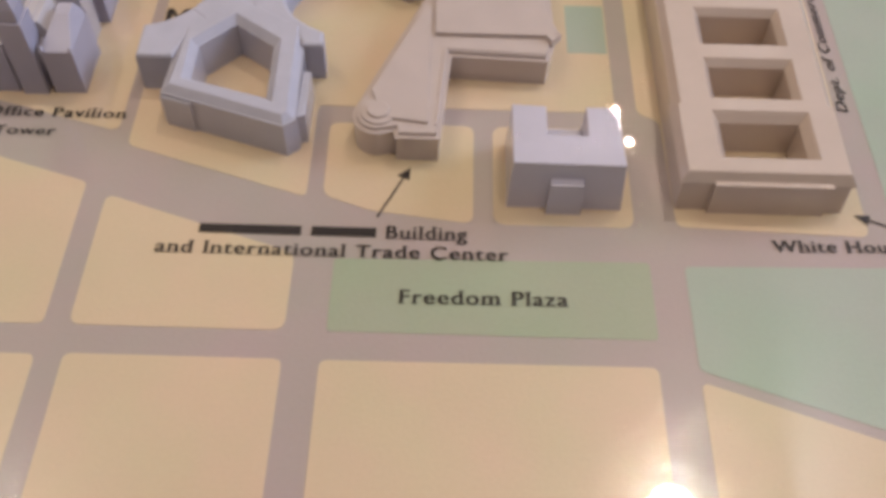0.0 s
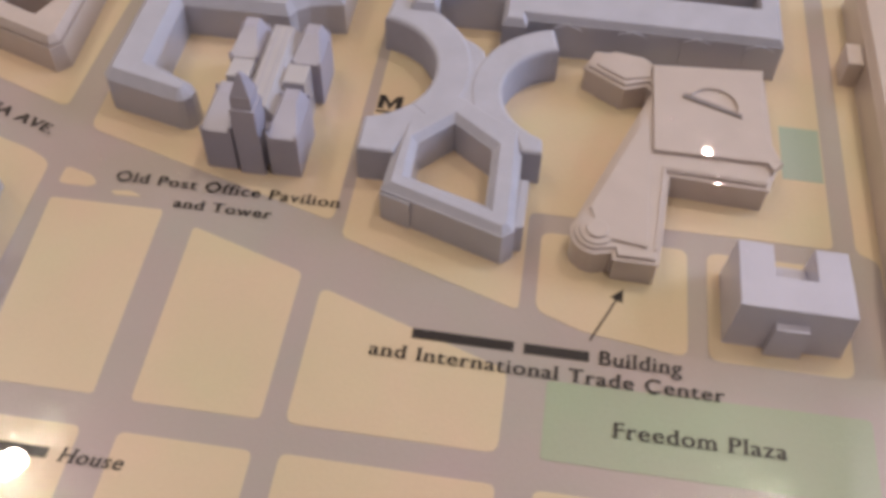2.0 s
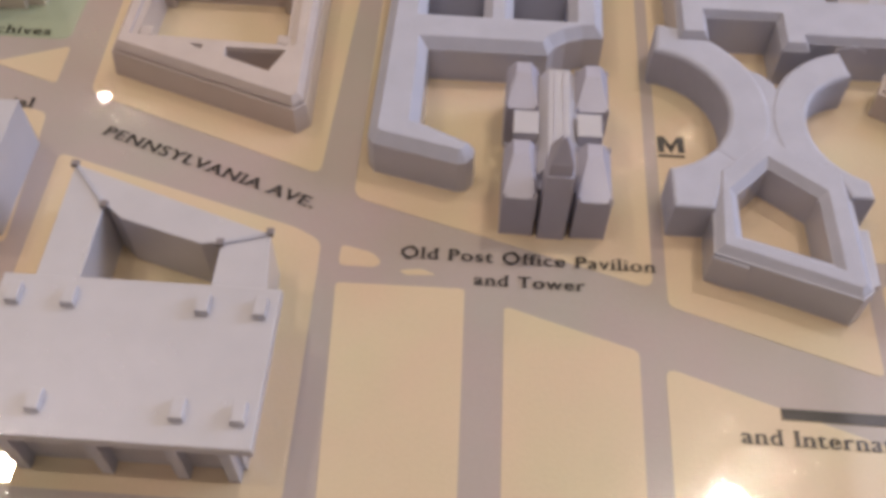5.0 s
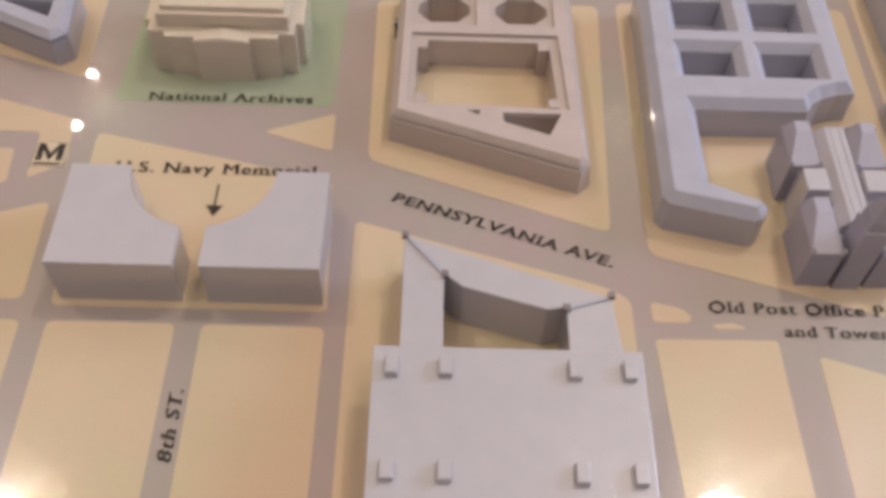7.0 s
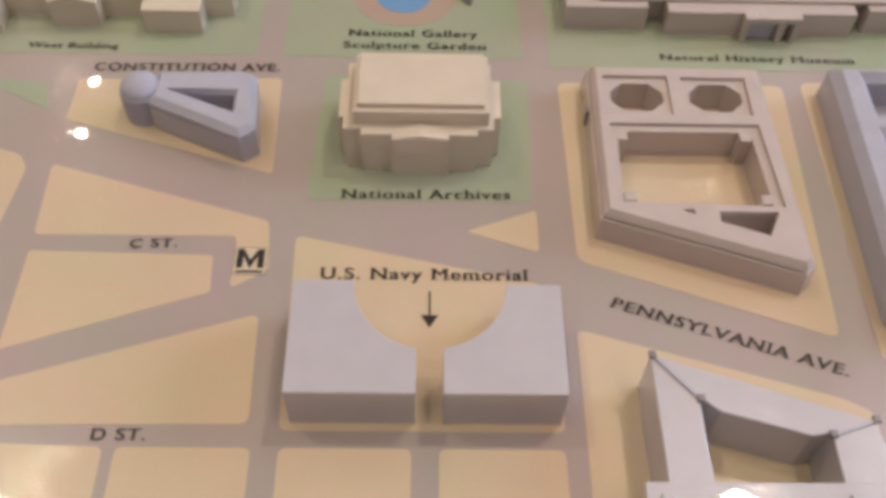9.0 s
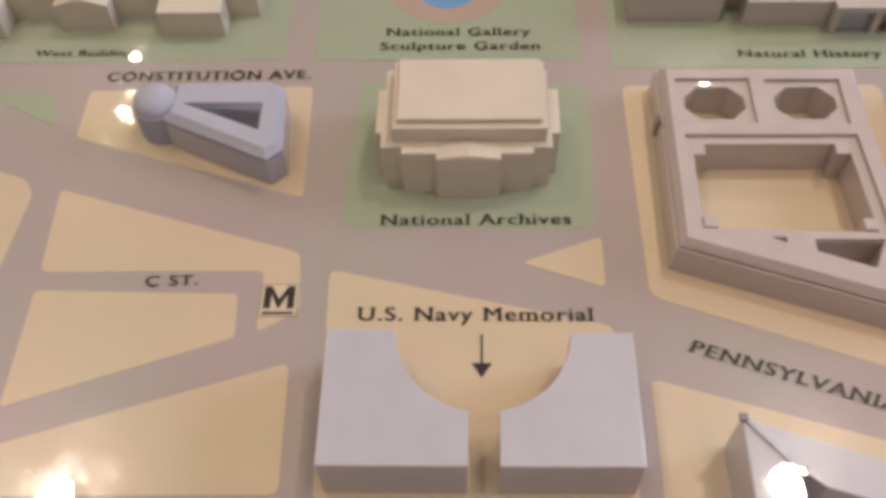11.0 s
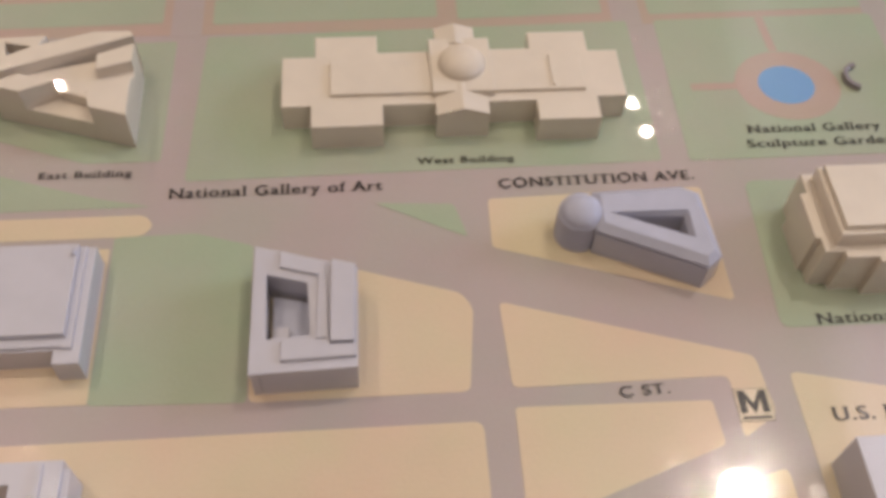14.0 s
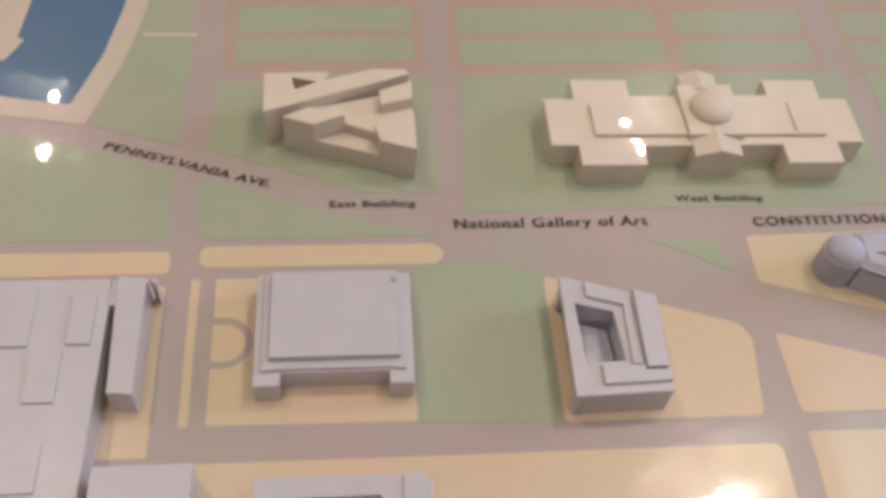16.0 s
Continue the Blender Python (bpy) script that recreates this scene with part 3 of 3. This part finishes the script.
b = building("post_office_model", "dark violet-grey model post office with steep roofs and clock tower")
part("body", block(rect(-297, 462, -248, 545), 0, 30), SLATE, b)
# lilac above slate walls: the roof's lit side is put into its colour
part("atrium_roof", hip(-285, 470, -259, 550, 30, 33, 42, 0.26, 0.01), LILAC, b)
for k in (-275, -269):
    part("roof_rib", block(rect(k - 0.35, 474, k + 0.35, 548), 40.5, 42.4, edge=0.1), SLATE, b)
for x0, x1 in ((-304, -284), (-261, -241)):
    part("corner_tower", pavilion(x0, 451, x1, 490, 35, 44), SLATE, b)
    part("corner_tower", pavilion(x0, 520, x1, 553, 36, 45), SLATE, b)
    for cx in (x0 + 0.8, x1 - 0.8):
        for cy in (451.8, 489.2, 520.8, 552.2):
            part("pinnacle", hip(cx - 1.0, cy - 1.0, cx + 1.0, cy + 1.0, 34, 37.5, 39.6, 0.4, 0.4), LAVENDER, b, "small pale corner pinnacle")
for x0, x1 in ((-299, -284), (-261, -246)):
    part("side_roof", block(rect(x0, 496, x1, 514), 0, 41), LILAC, b)
part("clock_tower", block(rect(-281, 449, -265, 466), 0, 58), SLATE, b)
part("tower_belfry", block(rect(-279.5, 450.5, -266.5, 464.5), 58, 68), SLATE, b)
part("tower_roof", hip(-279, 451, -267, 464, 68, 69, 83, 0.40, 0.40), SLATE, b)

# crescents and five-sided court block
b = building("crescent_block_model", "cool-grey model agency building of back-to-back crescents and a five-sided court")
part("crescent", block(arc(-215, 535, 76, 83, -42, 22) + arc(-215, 535, 50, -42, 83, 22), 0, 30, edge=3), MATTE_GREY, b)
part("crescent", block(arc(-72, 527, 68, 103, 222, 20) + arc(-72, 527, 45, 222, 103, 20), 0, 29.7, edge=3), MATTE_GREY, b)
five = [(-183, 428), (-104, 402), (-97, 408), (-99, 490), (-145, 519), (-179, 487)]
hole = [(-166, 440), (-117, 425), (-118, 472), (-145, 492), (-166, 470)]
part("court_wall", block(five, 0, 26, [hole], edge=0, draft=0.6), GREY, b)
part("court_roof", prism(bmesh.new(), inset(turned(five), 0.4), [(25.5, 0), (30.3, 5.0)], [hole], 1.0), MATTE_GREY, b)
part("wing", block(arc(-215, 535, 50, -42, -78, 8) + [(-204.5, 482), (-204, 457), (-180.5, 457), (-173, 480), (-153, 499), (-150, 508)], 0, 29.6, edge=2), MATTE_GREY, b)
part("link", block([(-158, 498), (-145, 508), (-132, 500), (-124, 530), (-134, 562), (-140, 568), (-152, 575), (-145, 545)], 0, 29.1, edge=2), MATTE_GREY, b)
part("wing", block(arc(-72, 527, 45, 222, 244, 6) + [(-87, 484), (-86, 471), (-99.5, 471), (-105, 484), (-135, 502), (-130, 512)], 0, 29.4, edge=2), MATTE_GREY, b)
part("bay", block([(-97.5, 412), (-92, 414), (-92, 452), (-97.5, 452)], 0, 24, edge=0.6), GREY, b)
part("bay", block([(-183.6, 428), (-183.5, 426.2), (-163.5, 419.6), (-163, 423)], 0, 24, edge=0.6), GREY, b)

# long department block behind the crescents
b = building("department_block_model", "long cool-grey model department block with gabled front bays and courts")
line = [(-192, 596), (-172, 596), (-172, 618), (-125, 618), (-125, 590), (-107, 590), (-107, 598), (74, 598), (74, 735), (-192, 735)]
wells = [rect(-90, 636, -25, 700), rect(-8, 634, 58, 656), rect(-8, 672, 58, 715), rect(-172, 640, -112, 700)]
part("outer_wall", block(line, 0, 30, wells, edge=0, draft=0.5), GREY, b)
part("roof", prism(bmesh.new(), inset(turned(line), 0.4), [(30, 0), (35, 3.0)], wells), MATTE_GREY, b)
for x in (-78, -32, 14, 58):
    part("gable", gable(x - 10, 596.9, x + 10, 603, 0, 26.5, 30.6), GREY, b)
part("court_hall", gable(-76, 640, -40, 690, 0, 22, 29), LILAC, b)

# trade centre: wedge wing with rounded foot, square hall and side arm
b = building("trade_center_model", "rose-beige model trade centre with wedge wing and stepped square hall")
foot = arc(-48, 419, 15, 150, 270, 10) + [(-37, 406.5), (-36, 401), (-10, 401), (-4, 474), (59, 471), (64, 489), (61, 572), (-12, 572)]
wedge = foot + [(-19, 580), (-43, 583), (-56, 583), (-63, 566), (-35, 549), (-19, 555), (-15, 548)]
part("outer_wall", block(wedge, 0, 19, edge=0), ROSE, b)
part("cornice", block(inset(turned(wedge), -0.9), 19.0, 20.6, edge=0.4), ROSE, b)
part("attic", block(inset(turned(wedge), 1.8), 20.6, 23, edge=0.4), ROSE, b)
part("square_hall", block([(-16.5, 571), (60, 577), (57, 545), (58.5, 515), (67, 492.5), (60, 490), (-14.5, 490)], 23, 26, edge=0.5), ROSE, b)
part("hall_fin", solid([(58, 490, 20), (68.5, 491.5, 20), (62, 484, 20), (58, 490, 26.4), (68.5, 491.5, 26.4), (62, 484, 26.4)], [(2, 1, 0), (3, 4, 5), (0, 1, 4, 3), (1, 2, 5, 4), (2, 0, 3, 5)]), ROSE, b)
part("wedge_roof", block([(-17.2, 517), (-21.5, 517), (-53, 437), (-45, 414), (-17, 410)], 23, 25, edge=0.4), ROSE, b)
part("arm_roof", block([(-51, 578), (-42, 581.5), (-22, 578.5), (-17, 570), (-17.6, 560), (-35, 555), (-55, 567)], 23, 24.6, edge=0.4), ROSE, b)
part("border_rib", block([(-12.8, 409), (-11.2, 409), (-6.5, 477), (58, 474), (58, 475.8), (-8, 479)], 23, 23.8, edge=0.2), ROSE, b)
part("drum", block(ring(-47.5, 419, 11, 28), 23, 24.6, edge=0.5), ROSE, b)
part("drum", block(ring(-47.5, 419, 7, 24), 24.6, 26.4, edge=0.6), ROSE, b)
part("roof_arch", block(arc(24, 535, 18, 150, -20, 14) + arc(24, 535, 16.4, -20, 150, 14), 26, 28, edge=0.2), ROSE, b)
part("arch_slot", block([(4, 541), (43, 527), (43, 530), (5, 545)], 26, 27.4, edge=0.2), DARK, b)

# notched city hall with a small porch
b = building("city_hall_model", "pale lilac model city hall with notched back and entrance porch")
part("body", block([(33.5, 367.5), (98.5, 367), (97, 413), (78, 413), (78, 390), (54, 390), (54, 413), (33.5, 414)], 0, 38.4, draft=1.8), LAVENDER, b)
part("light_court", block(rect(53, 391.5, 79, 410), 0, 22), LAVENDER, b)
part("porch", block(rect(56, 361.5, 75.3, 368.5), 0, 26, edge=0.5, draft=0.7), LAVENDER, b)

# long commerce block
b = building("commerce_block_model", "warm-beige model commerce block with a row of square courts")
wells = [rect(161, 387.5 + 49 * i, 210, 416 + 49 * i) for i in range(6)]
line = [(134, 369), (232.5, 369), (237, 690), (134, 690)]
part("outer_wall", block(line, 0, 25, wells, edge=0, draft=1.0), BROWN, b)
part("roof", prism(bmesh.new(), inset(turned(line), 0.4), [(25, 0), (30, 4.0)], wells, 1.0), BROWN, b)
part("end_pavilion", prism(bmesh.new(), [(132, 367.5), (234.5, 367.5), (235.5, 430), (132, 430)], [(24, 0), (25, 0.3), (31.2, 4.0)], [rect(160, 386.5, 211, 417)], 1.0), BROWN, b)
part("front_ledge", block(rect(152, 365, 221, 369), 0, 26, edge=0.4), BROWN, b)
part("side_porch", block(rect(122, 600, 133, 622), 0, 22, edge=0.5), BROWN, b)

# archives with stepped attic
b = building("archives_model", "cream model archives hall with stepped attic and front gable")
low = [(-741, 638), (-737.5, 638), (-737.5, 627), (-725, 627), (-725, 622), (-704, 622), (-704, 617.5), (-665, 617.5), (-665, 622), (-645.5, 622), (-645.5, 627), (-634, 627), (-634, 638), (-629, 638), (-629, 674), (-635, 674), (-635, 690), (-736, 690), (-736, 674), (-741, 674)]
part("outer_wall", block(low, 0, 37.8), CREAM, b)
part("gable", gable(-703.5, 618, -665.5, 630, 37, 38, 40.3), CREAM, b)
part("attic", block(rect(-730, 631, -638, 686), 37.8, 50), CREAM, b)
part("roof_slab", block(rect(-727, 635, -641, 684), 50, 54), CREAM, b)

# triangular commission building with a round end
b = building("commission_model", "cool-grey model triangular building with a domed round end")
tri = [(-877, 660), (-809, 628), (-799, 636), (-803, 687), (-814, 693), (-875, 691)]
hole = [(-864, 670.5), (-817, 668.5), (-817, 652)]
part("outer_wall", block(tri, 0, 21.6, [hole], edge=0.3, draft=0.3), GREY, b)
part("frieze", block(inset(turned(tri), 1.5), 21.6, 23.2, [hole], edge=0), GREY, b)
part("roof", prism(bmesh.new(), inset(turned(tri), -0.2), [(23.2, 0), (25, 0.2), (25.8, 1.4), (29.2, 5.2)], [hole]), MATTE_GREY, b)
part("round_end", block(ring(-885, 675, 15), 0, 25, edge=1), MATTE_GREY, b)
part("dome", dome(-885, 675, 14.2, 25, 10), MATTE_GREY, b)

# embassy with terraced roof round a court
b = building("embassy_model", "lilac-grey model embassy with terraced roof round a court")
court = [(-1089, 634), (-1064, 627), (-1062, 590), (-1088, 588)]
part("outer_wall", block([(-1091.5, 651), (-1033.5, 636.5), (-1034.5, 567.5), (-1091.5, 566)], 0, 24, [inset(turned(court), -0.6)], edge=0), LILAC, b)
part("roof", block([(-1097, 656), (-1033, 637), (-1034, 567), (-1098, 565)], 24, 28, [court]), LILAC, b)
part("corner_post", block(rect(-1097, 566, -1092, 575), 0, 24, edge=0.2), LILAC, b)
part("corner_post", block(rect(-1096.5, 645, -1092, 652), 0, 24, edge=0.2), LILAC, b)
part("court_floor", block([(-1087, 631), (-1064.8, 625), (-1062.8, 591), (-1086, 590)], 0, 7, edge=0), GREY, b)
part("court_step", block([(-1086, 604), (-1076, 604), (-1076, 591), (-1086, 591)], 7, 14, edge=0.3), LILAC, b)
part("roof_terrace", block([(-1081, 650), (-1053, 641), (-1051, 586), (-1058.5, 586), (-1057, 631), (-1081, 638)], 28, 30.5), LILAC, b)
part("roof_terrace", block([(-1049, 641), (-1034, 636.5), (-1036, 582.5), (-1050, 582.5)], 28, 33), LILAC, b)
part("roof_terrace", block([(-1079, 586), (-1050.6, 585.2), (-1050.6, 581.5), (-1035.5, 581.5), (-1035, 573.5), (-1079, 572)], 28, 31), LILAC, b)

# courthouse
b = building("courthouse_model", "lilac-grey model courthouse with stepped flat roof and corner blocks")
part("outer_wall", block([(-1300, 666), (-1198, 666), (-1198, 582.5), (-1214, 582.5), (-1214, 591.5), (-1283, 591.5), (-1283, 582.5), (-1300, 582.5)], 0, 20), LILAC, b)
part("roof_step", block([(-1295, 665), (-1203, 665), (-1203, 592), (-1209, 592), (-1209, 593), (-1288, 593), (-1288, 592), (-1295, 592)], 20, 22.5), LILAC, b)
part("roof_slab", block(rect(-1290, 599, -1207, 664), 22.5, 27), LILAC, b)
part("roof_hatch", block(rect(-1210, 655, -1207.6, 659), 27, 29, edge=0.2), GREY, b)

# labour block at the end of the row
b = building("labor_block_model", "large lilac-grey model department block with shallow roof slabs")
part("body", block([(-1640, 663), (-1393, 663), (-1395, 512), (-1640, 512)], 0, 24), LILAC, b)
part("side_wing", block([(-1390, 664), (-1371, 662), (-1371.5, 577), (-1387, 578)], 0, 25.5), LILAC, b)
part("link", block(rect(-1394.5, 642, -1388, 662), 0, 24), LILAC, b)
part("end_fin", block([(-1370, 662), (-1365, 656), (-1365, 662)], 0, 25, edge=0.2), LILAC, b)
for x0, y0, x1, y1 in ((-1478, 612, -1439, 657), (-1416, 613, -1401, 650), (-1436, 573, -1417, 609), (-1474, 516, -1419, 547)):
    part("roof_slab", block(rect(x0, y0, x1, y1), 24, 26, edge=0.3), LILAC, b)

# two court buildings on the wide block
b = building("court_annex_model", "lilac-grey model court annex with plain flat roof")
part("body", block(rect(-1388, 440, -1331, 529), 0, 30), LILAC, b)
b = building("district_court_model", "lilac-grey model court building round a dark court")
part("outer_wall", block(rect(-1296, 440, -1195, 519), 0, 28, [rect(-1272, 455, -1222, 506)]), LILAC, b)
part("roof_rib", block(rect(-1209, 448, -1205, 517), 28, 30, edge=0.2), LILAC, b)
part("side_step", block(rect(-1195.2, 442, -1191.5, 515), 0, 25, edge=0.3), LILAC, b)

# west gallery
b = building("west_gallery_model", "cream model gallery with long wings, dome and gabled porches")
cross = [(-1084, 779), (-1063, 779), (-1063, 759), (-1012, 759), (-1012, 778), (-901, 779), (-901, 760), (-856, 760), (-856, 781), (-834, 781), (-834, 828), (-856, 828), (-856, 849), (-900, 849), (-900, 832), (-1014, 831), (-1014, 849), (-1060, 849), (-1060, 828), (-1084, 828)]
part("body", block(cross, 0, 23), CREAM, b)
part("long_roof", block(rect(-1049, 787, -864, 820), 23, 26), CREAM, b)
part("rotunda_base", block(rect(-976, 784, -931, 838), 23, 29), CREAM, b)
part("dome", dome(-953, 811, 17.5, 29, 10), MATTE_CREAM, b)
part("roof_rib", block(rect(-888, 790, -885.5, 820), 26, 27.5, edge=0.2), CREAM, b)
part("porch", gable(-974, 766, -936, 792, 0, 24, 30), CREAM, b)
part("porch", gable(-971, 832, -941, 852, 0, 26, 31), CREAM, b)

# east gallery
b = building("east_gallery_model", "cream model gallery of interlocking triangular towers")
part("lower_body", block([(-1286, 797), (-1263, 789.5), (-1240, 798.5), (-1218, 789), (-1214, 774), (-1188, 765.5), (-1189, 833), (-1262, 815)], 0, 27), CREAM, b)
part("front_terrace", block([(-1262.4, 789.4), (-1214.3, 774.2), (-1218.3, 788.6), (-1240, 798)], 0, 18, edge=0.3), CREAM, b)
part("diagonal_tower", block([(-1300, 801), (-1190, 841), (-1193, 846), (-1219, 846), (-1256, 833.5), (-1252, 843), (-1301, 841)], 0, 37, [[(-1280, 837), (-1260.5, 832), (-1277, 824)]]), CREAM, b)
part("front_tower", block([(-1286.3, 797), (-1263, 789.2), (-1239.8, 798.6), (-1266, 807)], 27, 36), CREAM, b)
part("side_tower", block([(-1214.2, 773.8), (-1187.7, 765.2), (-1188, 803), (-1210, 797), (-1218, 789)], 27, 35), CREAM, b)
part("rear_tower", block([(-1213, 808), (-1188.7, 815), (-1188.5, 833), (-1214, 823)], 27, 37), CREAM, b)

# natural history museum
b = building("history_museum_model", "grey-beige model museum with end pavilions and columned porch")
part("hall", block(rect(-492, 768, -343, 850), 0, 23, edge=0.6), ROSE, b)
part("pavilion", block(rect(-572, 773, -507, 850), 0, 23, edge=0.6), ROSE, b)
part("pavilion", block(rect(-332, 773, -266, 850), 0, 23, edge=0.6), ROSE, b)
part("link", block(rect(-507, 788, -492, 850), 0, 22, edge=0.4), ROSE, b)
part("link", block(rect(-343, 788, -332, 850), 0, 22, edge=0.4), ROSE, b)
part("attic", block(rect(-545, 780, -293, 845), 23, 26, edge=0.5), ROSE, b)
part("porch_roof", block(rect(-433, 760, -388, 768), 19.5, 24.5, edge=0.4), ROSE, b)
for x in (-433, -405, -393):
    part("porch_column", block(rect(x, 760.5, x + 5, 767), 0, 19.5, edge=0.2), ROSE, b)
# grey, not rose: the porch's shade is put into this wall's colour
part("porch_column", block(rect(-427, 765.5, -405.5, 767.7), 0, 19, edge=0.2), GREY, b, "recessed porch wall, its shade put into grey paint")
part("dome", dome(-418, 812, 24, 26, 18), ROSE, b)

# small dark arbour by the fountain
alone("arbor_model", block(arc(-640, 812, 14, 100, 250, 10) + arc(-640, 812, 10.5, 250, 100, 10), 0.3, 5, edge=0.3), DARK, "small dark curved arbour model beside the fountain", "arbor")
